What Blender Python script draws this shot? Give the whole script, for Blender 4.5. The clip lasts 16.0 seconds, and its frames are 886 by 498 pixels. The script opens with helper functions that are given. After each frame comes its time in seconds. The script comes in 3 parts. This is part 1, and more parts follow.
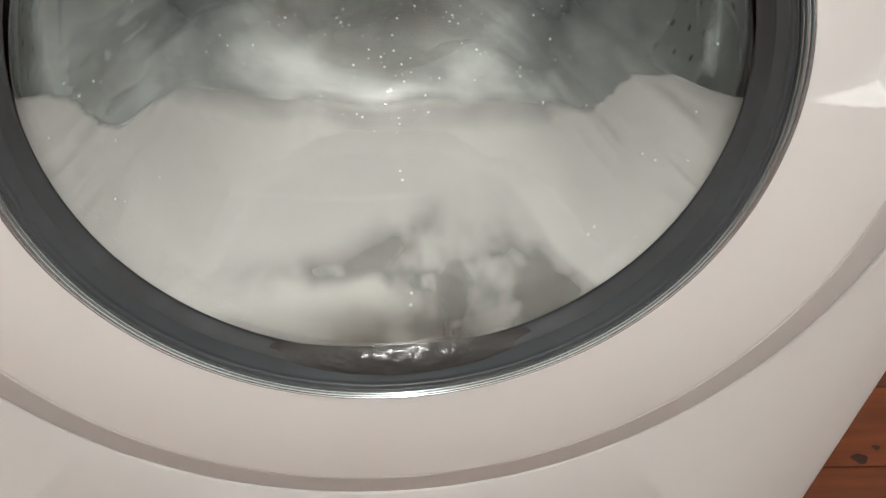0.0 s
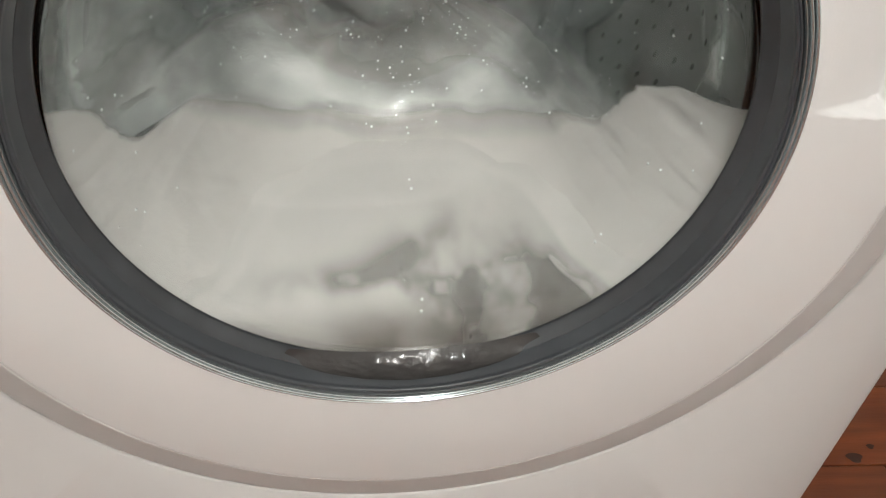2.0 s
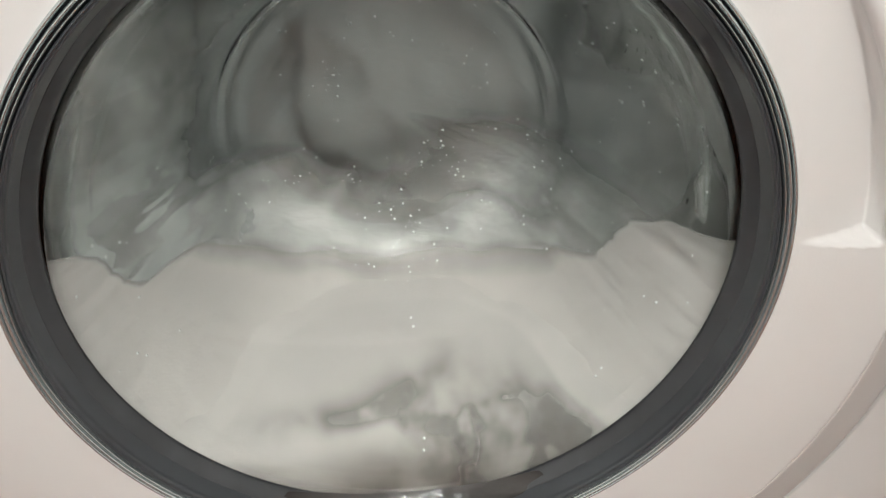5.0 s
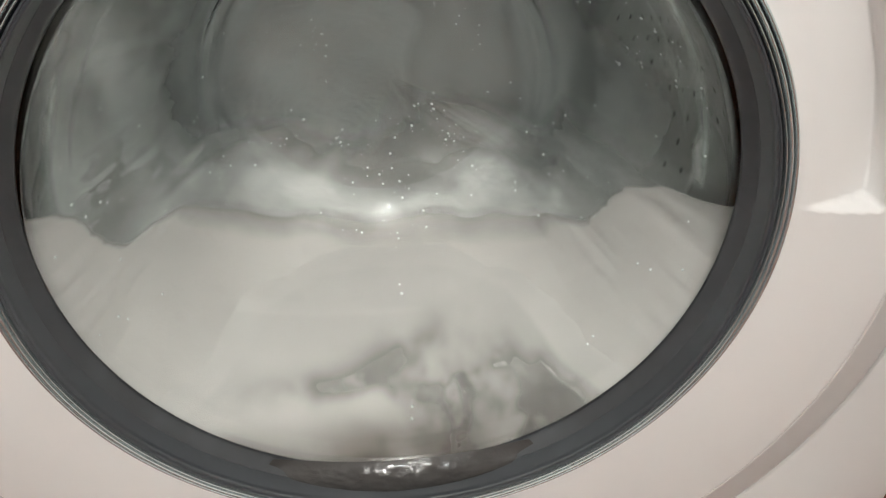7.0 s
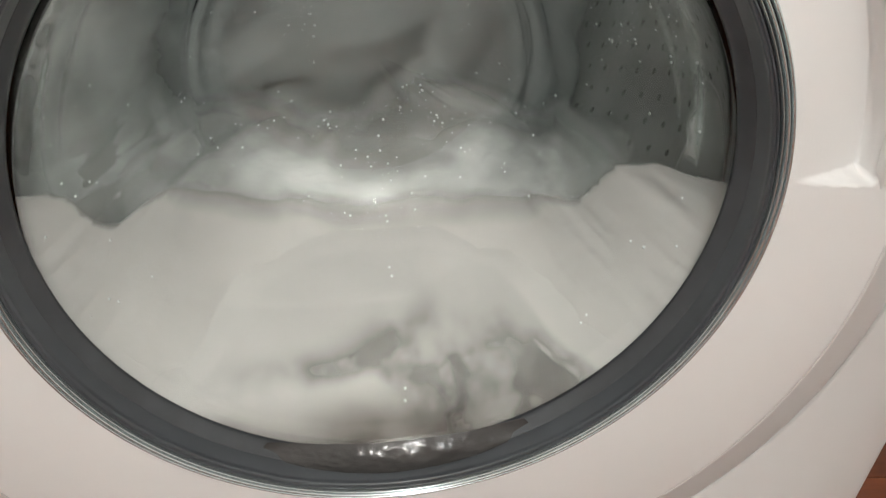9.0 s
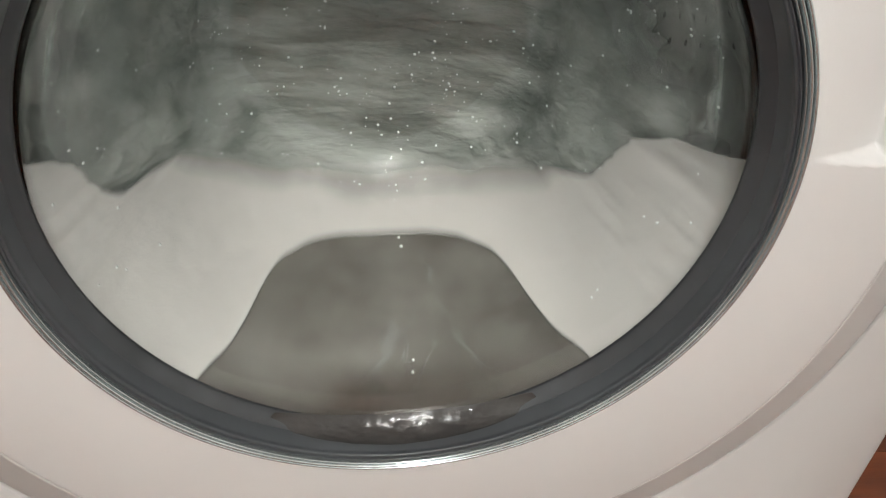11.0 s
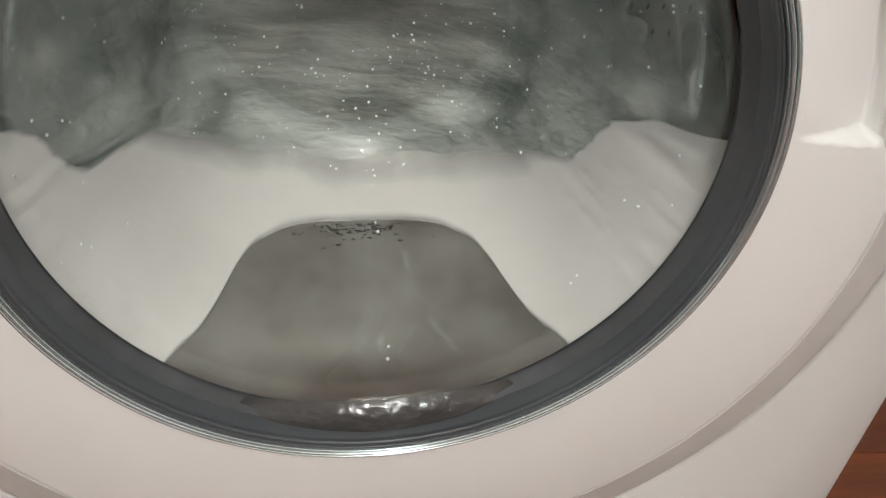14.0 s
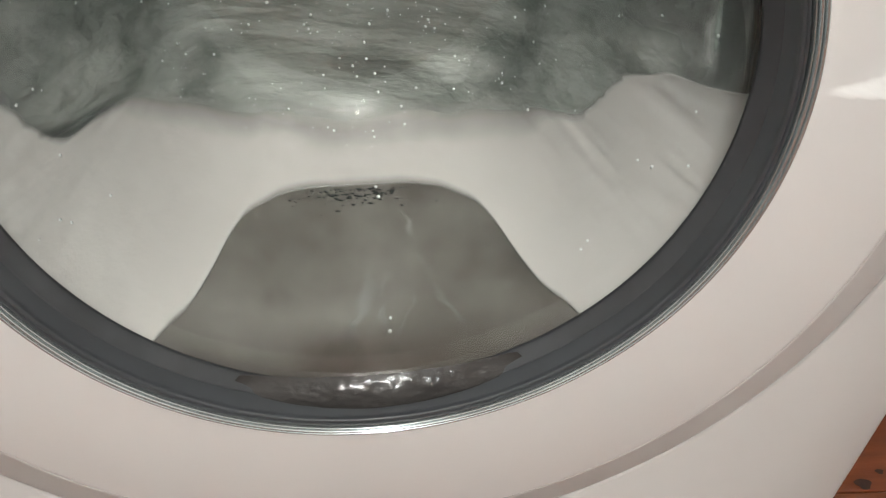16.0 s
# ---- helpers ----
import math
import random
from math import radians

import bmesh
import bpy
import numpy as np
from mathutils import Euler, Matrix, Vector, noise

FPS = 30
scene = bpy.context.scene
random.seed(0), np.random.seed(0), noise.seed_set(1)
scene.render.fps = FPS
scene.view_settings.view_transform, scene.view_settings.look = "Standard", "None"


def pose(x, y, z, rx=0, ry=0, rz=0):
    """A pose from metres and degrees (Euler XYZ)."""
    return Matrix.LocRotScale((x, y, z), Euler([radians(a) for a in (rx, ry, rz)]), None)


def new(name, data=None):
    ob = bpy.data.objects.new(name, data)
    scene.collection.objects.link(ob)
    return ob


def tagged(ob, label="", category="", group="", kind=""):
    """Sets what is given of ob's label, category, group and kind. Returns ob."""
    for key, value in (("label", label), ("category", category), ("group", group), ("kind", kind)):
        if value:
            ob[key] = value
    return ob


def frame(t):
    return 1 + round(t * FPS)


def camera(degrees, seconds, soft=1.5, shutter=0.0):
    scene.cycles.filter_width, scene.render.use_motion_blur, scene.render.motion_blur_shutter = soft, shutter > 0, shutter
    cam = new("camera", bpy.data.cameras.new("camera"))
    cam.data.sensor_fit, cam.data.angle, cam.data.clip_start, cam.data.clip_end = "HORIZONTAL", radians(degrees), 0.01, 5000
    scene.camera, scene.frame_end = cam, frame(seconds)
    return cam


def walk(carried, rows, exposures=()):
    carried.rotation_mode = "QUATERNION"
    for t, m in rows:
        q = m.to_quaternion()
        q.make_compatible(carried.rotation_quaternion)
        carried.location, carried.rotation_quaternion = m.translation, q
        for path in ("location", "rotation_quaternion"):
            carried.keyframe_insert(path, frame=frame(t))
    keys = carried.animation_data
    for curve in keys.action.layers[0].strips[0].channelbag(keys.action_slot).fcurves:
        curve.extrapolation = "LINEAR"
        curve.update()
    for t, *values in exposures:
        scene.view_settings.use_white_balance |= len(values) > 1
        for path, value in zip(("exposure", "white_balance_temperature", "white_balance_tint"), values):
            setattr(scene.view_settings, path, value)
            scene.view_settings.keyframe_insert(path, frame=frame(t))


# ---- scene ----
cam = camera(52.2, 16.0, soft=1.2, shutter=0.5)
PATH = [
    (0.0, pose(-0.0314, -0.3165, 0.6732, 48.818, -6.462, -5.180)),
    (0.5, pose(-0.0389, -0.3180, 0.6741, 48.808, -6.521, -5.323)),
    (1.0, pose(-0.0413, -0.3174, 0.6757, 48.460, -6.785, -5.268)),
    (1.5, pose(-0.0414, -0.3184, 0.6771, 48.520, -6.701, -5.772)),
    (2.0, pose(-0.0438, -0.3214, 0.6823, 48.903, -6.706, -5.798)),
    (2.5, pose(-0.0430, -0.3079, 0.6741, 49.217, -6.368, -6.516)),
    (3.0, pose(-0.0423, -0.3164, 0.6804, 53.390, -6.312, -6.564)),
    (3.5, pose(-0.0395, -0.3252, 0.6899, 56.908, -5.588, -6.991)),
    (4.0, pose(-0.0324, -0.3249, 0.6946, 56.939, -4.477, -5.654)),
    (6.5, pose(-0.0298, -0.3310, 0.6715, 58.662, -5.291, -5.488)),
    (7.0, pose(-0.0323, -0.3211, 0.6754, 56.129, -5.728, -5.844)),
    (7.5, pose(-0.0353, -0.3243, 0.6755, 56.208, -5.977, -6.494)),
    (8.0, pose(-0.0409, -0.3334, 0.6702, 57.017, -6.607, -7.004)),
    (8.5, pose(-0.0464, -0.3304, 0.6604, 57.692, -7.163, -7.907)),
    (9.0, pose(-0.0454, -0.3230, 0.6651, 56.222, -6.478, -7.921)),
    (11.5, pose(-0.0500, -0.3150, 0.6662, 53.542, -7.267, -7.113)),
    (12.0, pose(-0.0557, -0.3144, 0.6653, 53.372, -7.311, -7.512)),
    (12.5, pose(-0.0544, -0.3150, 0.6641, 53.582, -7.633, -7.511)),
    (13.0, pose(-0.0490, -0.3144, 0.6581, 53.955, -7.978, -7.762)),
    (13.5, pose(-0.0455, -0.3158, 0.6551, 54.215, -8.131, -7.895)),
    (14.0, pose(-0.0416, -0.3158, 0.6501, 54.377, -8.109, -7.635)),
    (14.5, pose(-0.0355, -0.3073, 0.6516, 53.177, -7.772, -7.182)),
    (15.0, pose(-0.0295, -0.3064, 0.6472, 53.192, -7.613, -6.792)),
    (15.5, pose(-0.0286, -0.3057, 0.6394, 52.839, -7.216, -6.820)),
    (16.0, pose(-0.0265, -0.2921, 0.6436, 51.058, -6.322, -7.015)),
]
walk(cam, PATH)

ZC = 0.47          # height of the door's centre above the floor
TAU = 2 * math.pi

# ---- light ----
world = bpy.data.worlds.new("room_world")
scene.world = world
world.use_nodes = True
world.node_tree.nodes["Background"].inputs[0].default_value = (0.75, 0.85, 1.0, 1)
world.node_tree.nodes["Background"].inputs[1].default_value = 0.05
scene.view_settings.exposure = -0.23

# two assumed bulbs out of view, added as the room's general light
LAMP_SPOTS = [(-0.12, -1.42, 2.30), (-0.12, -1.77, 2.30)]
for spot in LAMP_SPOTS:
    bulb = bpy.data.lights.new("fill_bulb", "POINT")
    bulb.energy, bulb.shadow_soft_size, bulb.color = 34, 0.035, (1.0, 0.980, 0.942)
    new("fill_bulb", bulb).matrix_world = pose(*spot)
# the double LED torch held over the camera, whose glints stand in the door glass
for dx, dz in ((0.0, 0.0), (0.003, 0.011)):
    led = bpy.data.lights.new("torch_led", "POINT")
    led.energy, led.shadow_soft_size, led.color = 0.66, 0.006, (0.88, 0.96, 0.97)
    new("torch_led", led).matrix_world = pose(-0.030 + dx, -0.338 - 0.4 * dz, 0.706 + dz)


# ---- materials ----
def material(name, color, rough=0.5, metal=0.0, vary=0.12, scale=30.0, bump=0.0, bump_scale=200.0, stretch=(1, 1, 1),
             transmission=0.0, ior=1.45, coat=0.0, sub=0.0, tint=None):
    m = bpy.data.materials.new(name)
    m.use_nodes = True
    n, l = m.node_tree.nodes, m.node_tree.links
    p = n["Principled BSDF"]
    p.inputs["Roughness"].default_value, p.inputs["Metallic"].default_value = rough, metal
    p.inputs["Transmission Weight"].default_value, p.inputs["IOR"].default_value = transmission, ior
    p.inputs["Coat Weight"].default_value = coat
    if sub:
        p.inputs["Subsurface Weight"].default_value = sub
        p.inputs["Subsurface Radius"].default_value = (0.012, 0.012, 0.012)
    c = n.new("ShaderNodeTexCoord")
    mp = n.new("ShaderNodeMapping")
    mp.inputs["Scale"].default_value = stretch
    l.new(c.outputs["Object"], mp.inputs["Vector"])
    t = n.new("ShaderNodeTexNoise")
    t.inputs["Scale"].default_value, t.inputs["Detail"].default_value = scale, 6
    l.new(mp.outputs[0], t.inputs["Vector"])
    r = n.new("ShaderNodeValToRGB")
    dark = tuple(v * (1 - vary) for v in color) if tint is None else tint
    r.color_ramp.elements[0].position, r.color_ramp.elements[1].position = 0.32, 0.68
    r.color_ramp.elements[0].color, r.color_ramp.elements[1].color = (*dark, 1), (*color, 1)
    l.new(t.outputs["Fac"], r.inputs["Fac"])
    l.new(r.outputs[0], p.inputs["Base Color"])
    if bump:
        t2 = n.new("ShaderNodeTexNoise")
        t2.inputs["Scale"].default_value, t2.inputs["Detail"].default_value = bump_scale, 8
        l.new(mp.outputs[0], t2.inputs["Vector"])
        b = n.new("ShaderNodeBump")
        b.inputs["Strength"].default_value, b.inputs["Distance"].default_value = bump, 0.004
        l.new(t2.outputs["Fac"], b.inputs["Height"])
        l.new(b.outputs[0], p.inputs["Normal"])
    return m


ENAMEL = material("white_enamel", (0.62, 0.60, 0.585), 0.32, vary=0.02, scale=8, bump=0.02, bump_scale=900)
DOORPLASTIC = material("white_plastic", (0.80, 0.785, 0.77), 0.38, vary=0.02, scale=12, bump=0.03, bump_scale=700)
CHROME = material("chrome", (0.70, 0.77, 0.78), 0.13, 0.78, vary=0.06, scale=60)
BEZEL = material("dark_grey_plastic", (0.068, 0.074, 0.082), 0.40, vary=0.2, scale=25, bump=0.02, bump_scale=500, coat=0.2)
LIP = material("dark_gloss_plastic", (0.066, 0.070, 0.076), 0.34, vary=0.3, scale=30, bump=0.05, bump_scale=75)
WETLIP = material("wet_gloss_lip", (0.066, 0.062, 0.060), 0.06, vary=0.3, scale=30, bump=0.25, bump_scale=90, stretch=(0.7, 1, 1))
GROOVE = material("black_gloss_groove", (0.010, 0.012, 0.014), 0.30, vary=0.2)
SEAM = material("seam_shadow_rubber", (0.10, 0.095, 0.09), 0.7, vary=0.2)
GLASS = material("door_glass", (0.920, 0.947, 0.932), 0.01, vary=0.01, transmission=1.0, ior=1.46)
RUBBER = material("wet_rubber", (0.085, 0.09, 0.085), 0.28, vary=0.3, scale=18, bump=0.15, bump_scale=60)
STEEL = material("drum_steel", (0.30, 0.31, 0.30), 0.30, 0.9, vary=0.25, scale=14, bump=0.1, bump_scale=80)
HOLE = material("drum_hole", (0.045, 0.048, 0.045), 0.8, vary=0.1)
FOAM = material("white_foam", (0.590, 0.550, 0.525), 0.8, vary=0.13, scale=11, bump=0.09, bump_scale=420, sub=0.0)
SUDS = material("wet_suds", (0.36, 0.362, 0.338), 0.40, scale=26, bump=0.9, bump_scale=110, stretch=(0.5, 1, 1.5), tint=(0.17, 0.178, 0.162))
CLOTH = material("wet_cotton", (0.60, 0.60, 0.575), 0.75, vary=0.20, scale=16, bump=0.35, bump_scale=300)
WATER = material("murky_water", (0.222, 0.206, 0.188), 0.22, scale=16, bump=0.12, bump_scale=45, tint=(0.100, 0.088, 0.078))
# near-white base: bubbles and droplets, with their glints put into the colour
BUBBLE_GLINT = material("bubble_and_glint_white", (0.93, 0.94, 0.93), 0.06, vary=0.02, coat=1.0)
WALLPAINT = material("wall_paint", (0.83, 0.83, 0.81), 0.8, vary=0.05, scale=3, bump=0.05, bump_scale=150)
LAMPGLOW = material("lamp_glow", (1, 1, 1), 0.5)
LAMPGLOW.node_tree.nodes["Principled BSDF"].inputs["Emission Color"].default_value = (1.0, 0.94, 0.86, 1)
LAMPGLOW.node_tree.nodes["Principled BSDF"].inputs["Emission Strength"].default_value = 12
METAL = material("brushed_metal", (0.6, 0.6, 0.6), 0.3, 1.0)


def wood_material():
    m = material("oiled_floor_wood", (0.190, 0.046, 0.010), 0.42, scale=5, stretch=(1.2, 14, 6), tint=(0.112, 0.024, 0.005), bump=0.08, bump_scale=40)
    n, l = m.node_tree.nodes, m.node_tree.links
    p = n["Principled BSDF"]
    info = n.new("ShaderNodeObjectInfo")
    hsv = n.new("ShaderNodeHueSaturation")
    mr = n.new("ShaderNodeMapRange")
    mr.inputs["To Min"].default_value, mr.inputs["To Max"].default_value = 0.75, 1.2
    l.new(info.outputs["Random"], mr.inputs["Value"])
    l.new(mr.outputs[0], hsv.inputs["Value"])
    l.new(p.inputs["Base Color"].links[0].from_socket, hsv.inputs["Color"])
    l.new(hsv.outputs[0], p.inputs["Base Color"])
    return m


def thin(m, scale, lo, hi, edge=1.0):
    """Let a foam thin out: the film opens where its stored cover is low and in cloudy holes."""
    n, l = m.node_tree.nodes, m.node_tree.links
    p = n["Principled BSDF"]
    at = n.new("ShaderNodeAttribute")
    at.attribute_name = "cover"
    c = n.new("ShaderNodeTexCoord")
    t = n.new("ShaderNodeTexNoise")
    t.inputs["Scale"].default_value, t.inputs["Detail"].default_value, t.inputs["Distortion"].default_value = scale, 5, 0.6
    l.new(c.outputs["Object"], t.inputs["Vector"])
    r = n.new("ShaderNodeMapRange")
    r.interpolation_type = "SMOOTHSTEP"
    r.inputs["From Min"].default_value, r.inputs["From Max"].default_value = lo, hi
    l.new(t.outputs["Fac"], r.inputs["Value"])
    e = n.new("ShaderNodeMath")
    e.operation = "POWER"
    l.new(at.outputs["Fac"], e.inputs[0])
    e.inputs[1].default_value = edge
    k = n.new("ShaderNodeMath")
    k.operation = "MULTIPLY"
    l.new(r.outputs[0], k.inputs[0])
    l.new(e.outputs[0], k.inputs[1])
    l.new(k.outputs[0], p.inputs["Alpha"])
    return m


thin(SUDS, 30, 0.10, 0.34, 1.0)
THINFOAM = thin(material("thin_foam", (0.60, 0.59, 0.575), 0.5, vary=0.06, scale=14, bump=0.2, bump_scale=300), 34, 0.12, 0.46, 1.0)
DENSEFOAM = thin(material("dense_foam", (0.572, 0.537, 0.514), 0.8, vary=0.16, scale=12, bump=0.12, bump_scale=260), 3, -2.0, -1.0, 1.0)
SURGE = thin(material("surging_suds", (0.55, 0.54, 0.522), 0.6, vary=0.40, scale=30, bump=0.5, bump_scale=120, stretch=(0.6, 1, 1.4)), 15, -0.40, 0.30, 0.9)
FILM = thin(material("soapy_film", (0.50, 0.54, 0.51), 0.45, scale=17, stretch=(0.45, 0.8, 1.7), tint=(0.20, 0.225, 0.21), bump=0.8, bump_scale=40), 16, 0.24, 1.35, 1.0)
thin(FOAM, 3, -2.0, -1.0, 0.7)
STREAK = thin(material("pale_streak_film", (0.62, 0.68, 0.64), 0.4, scale=20, vary=0.25, stretch=(1, 1, 0.5)), 24, 0.12, 0.66, 1.0)
WISP = thin(material("pale_wisp_film", (0.50, 0.49, 0.46), 0.6, vary=0.2, scale=40), 45, 0.30, 1.10, 1.0)
MIST = thin(material("milky_wash", (0.55, 0.58, 0.555), 0.6, scale=15, stretch=(0.5, 0.8, 1.4), tint=(0.30, 0.315, 0.295)), 13, 0.36, 1.80, 1.0)
BROWN_RIM = thin(material("brown_rim_film", (0.105, 0.074, 0.058), 0.3, scale=30, tint=(0.070, 0.046, 0.036)), 22, -0.30, 1.0, 1.0)
SWELL = thin(material("swelling_suds", (0.74, 0.75, 0.73), 0.55, vary=0.3, scale=14, bump=0.25, bump_scale=90), 11, 0.12, 0.80, 1.0)
for m in (SUDS, FILM):
    for node in m.node_tree.nodes:
        if node.type == "VALTORGB":
            node.color_ramp.elements[0].position, node.color_ramp.elements[1].position = 0.40, 0.62
for m in (FOAM, DENSEFOAM, THINFOAM, SURGE, SWELL, SUDS, FILM, MIST):
    m.node_tree.nodes["Principled BSDF"].inputs["Specular IOR Level"].default_value = 0.12
WOOD = wood_material()
KNOT = material("wood_knot", (0.050, 0.013, 0.005), 0.4, vary=0.5, scale=60)


# ---- mesh helpers ----
def mesh_from(name, verts, faces, mat, smooth=True):
    me = bpy.data.meshes.new(name)
    me.from_pydata([tuple(v) for v in verts], [], faces)
    me.update()
    me.materials.append(mat)
    if smooth:
        me.shade_smooth()
    return me


def covered(name, verts, faces, mat, cover):
    """A foam mesh with its cover stored at each point; faces with no cover at all are left out."""
    me = mesh_from(name, verts, [q for q in faces if max(cover[v] for v in q) > 0.012], mat)
    at = me.attributes.new("cover", "FLOAT", "POINT")
    for k, c in enumerate(cover):
        at.data[k].value = c
    return me


def part(name, me, parent=None, label=""):
    ob = new(name, me)
    if parent is not None:
        ob.parent = parent
    if label:
        ob["label"] = label
    return ob


def box(name, lo, hi, mat, bevel=0.0):
    bm = bmesh.new()
    bmesh.ops.create_cube(bm, size=1)
    for v in bm.verts:
        v.co = Vector([lo[i] + (v.co[i] + 0.5) * (hi[i] - lo[i]) for i in range(3)])
    if bevel:
        bmesh.ops.bevel(bm, geom=bm.edges[:], offset=bevel, segments=3, affect="EDGES", profile=0.5)
    me = bpy.data.meshes.new(name)
    bm.to_mesh(me)
    bm.free()
    me.materials.append(mat)
    return me


def lathe(name, profile, mat, steps=180, closed=True, z=ZC, centre=None, lo=0.0, hi=TAU):
    """Turn a profile of (y, r) about the door's axis. centre(y, r) gives the circle's x and z offset."""
    verts, faces, n = [], [], len(profile)
    full = abs(hi - lo - TAU) < 1e-6
    for i in range(steps + (0 if full else 1)):
        a = lo + (hi - lo) * i / steps
        for y, r in profile:
            cx, cz = centre(y, r) if centre else (0, 0)
            verts.append((cx + r * math.sin(a), y, z + cz - r * math.cos(a)))
    rows = steps if full else steps + 1
    for i in range(steps):
        j = (i + 1) % rows
        for k in range(n if closed else n - 1):
            m = (k + 1) % n
            faces.append((i * n + k, i * n + m, j * n + m, j * n + k))
    return mesh_from(name, verts, faces, mat)


def knots(x, table):
    """Smooth curve through a few values."""
    if x <= table[0][0]:
        return table[0][1]
    if x >= table[-1][0]:
        return table[-1][1]
    k = max(i for i in range(len(table) - 1) if table[i][0] <= x)
    def slope(i):
        if i == 0 or i == len(table) - 1:
            return 0.0
        (a, va), (b, vb), (c, vc) = table[i - 1:i + 2]
        l, r = (vb - va) / (b - a), (vc - vb) / (c - b)
        return 0.0 if l * r <= 0 else 2 * l * r / (l + r)
    (a, va), (b, vb) = table[k], table[k + 1]
    h = b - a
    u = (x - a) / h
    return (va * (1 + 2 * u) * (1 - u) ** 2 + slope(k) * h * u * (1 - u) ** 2 + vb * u * u * (3 - 2 * u) + slope(k + 1) * h * u * u * (u - 1))


# ---- the room ----
def build_room():
    lo, hi, top = (-1.7, -2.3), (1.7, 0.72), 2.45
    floor = tagged(new("floor", box("floor", (lo[0], lo[1], -0.06), (hi[0], hi[1], -0.012), SEAM)),
                   "reddish-brown oiled wooden plank floor", "floor", kind="structure")
    y, k = lo[1], 0
    width = 0.098
    while y < hi[1] - 0.01:
        x = lo[0] - (0.37 * k % 1.1)
        while x < hi[0]:
            a, b = max(x, lo[0]), min(x + 1.15, hi[0])
            if b - a > 0.02:
                part("plank", box("plank", (a + 0.0006, y + 0.0006, -0.012), (b - 0.0006, min(y + width, hi[1]) - 0.0006, 0.0), WOOD, 0.0012), floor)
            x += 1.15
        y += width
        k += 1
    for kx, ky, kr in ((0.492, 0.158, 0.006), (0.515, 0.171, 0.003), (0.40, 0.33, 0.004)):
        vs = [(kx + kr * (1 + 0.25 * math.sin(3 * a)) * math.cos(a) * 1.35, ky + kr * math.sin(a), 0.0008) for a in [TAU * i / 20 for i in range(20)]]
        part("knot", mesh_from("knot", vs, [tuple(range(20))], KNOT), floor)
    walls = (("wall_north", (lo[0], hi[1], 0), (hi[0], hi[1] + 0.12, top)), ("wall_south", (lo[0], lo[1] - 0.12, 0), (hi[0], lo[1], top)),
             ("wall_west", (lo[0] - 0.12, lo[1] - 0.12, 0), (lo[0], hi[1] + 0.12, top)), ("wall_east", (hi[0], lo[1] - 0.12, 0), (hi[0] + 0.12, hi[1] + 0.12, top)))
    for name, a, b in walls:
        tagged(new(name, box(name, a, b, WALLPAINT)), "plain off-white painted wall", "wall", kind="structure")
    tagged(new("ceiling", box("ceiling", (lo[0] - 0.12, lo[1] - 0.12, top), (hi[0] + 0.12, hi[1] + 0.12, top + 0.1), WALLPAINT)),
           "plain white ceiling", "ceiling", kind="structure")
    # unseen fixture added to hold the assumed bulbs
    rail = new("unseen_ceiling_lamp", None)
    rail.location = (-0.12, -1.595, top)
    tagged(rail, "assumed ceiling lamp, out of view, with two bright bare bulbs", "lamp")
    part("ceiling_plate", box("ceiling_plate", (-0.04, -0.28, -0.03), (0.04, 0.28, 0.0), METAL, 0.006), rail)
    for sx, sy, sz in LAMP_SPOTS:
        vs, fs = [], []
        for i in range(9):
            th = math.pi * i / 8
            for j in range(16):
                a = TAU * j / 16
                vs.append((sx + 0.12 + 0.033 * math.sin(th) * math.cos(a), sy + 1.595 + 0.033 * math.sin(th) * math.sin(a), sz - top + 0.033 * math.cos(th)))
        for i in range(8):
            for j in range(16):
                fs.append((i * 16 + j, i * 16 + (j + 1) % 16, (i + 1) * 16 + (j + 1) % 16, (i + 1) * 16 + j))
        globe = part("bulb", mesh_from("bulb", vs, fs, LAMPGLOW), rail, "glowing bulb")
        globe.visible_shadow = False
        part("stem", box("stem", (sx + 0.11, sy + 1.585, sz - top + 0.03), (sx + 0.13, sy + 1.605, -0.02), METAL), rail)


build_room()

# ---- the washing machine ----
R_CHROME = 0.1677
C3, R3, Y3 = (0.0027, -0.0191), 0.2278, -0.010
C4, R4 = (0.0036, -0.0237), 0.2523


def wall_r(y):
    """Outer radius of the glass bowl at depth y, up to its rounded end."""
    return 0.1538 - 0.444 * (y - 0.004)


BOWL = [(0.004, 0.1538)] + [(0.004 + 0.128 * i / 12, wall_r(0.004 + 0.128 * i / 12)) for i in range(1, 13)]
_y, _r = BOWL[-1]
BOWL += [(_y + 0.022 * math.sin(a), _r - 0.020 * (1 - math.cos(a)) - 0.009 * math.sin(a)) for a in [math.pi / 2 * i / 8 for i in range(1, 9)]]
_y, _r = BOWL[-1]
BOWL += [(_y + 0.006 * (1 - (1 - i / 6) ** 2), max(_r * (1 - i / 6), 0.0004)) for i in range(1, 7)]


def bowl_at(s):
    """Point (y, r) and outward normal on the bowl at arc length s from the rim, and beyond its edge."""
    d = 0.0
    for (ya, ra), (yb, rb) in zip(BOWL, BOWL[1:]):
        step = math.hypot(yb - ya, rb - ra)
        if s <= d + step:
            u = (s - d) / step
            ny, nr = -(rb - ra) / step, (yb - ya) / step
            return ya + (yb - ya) * u, ra + (rb - ra) * u, ny, nr
        d += step
    return BOWL[-1][0], BOWL[-1][1], 1.0, 0.0


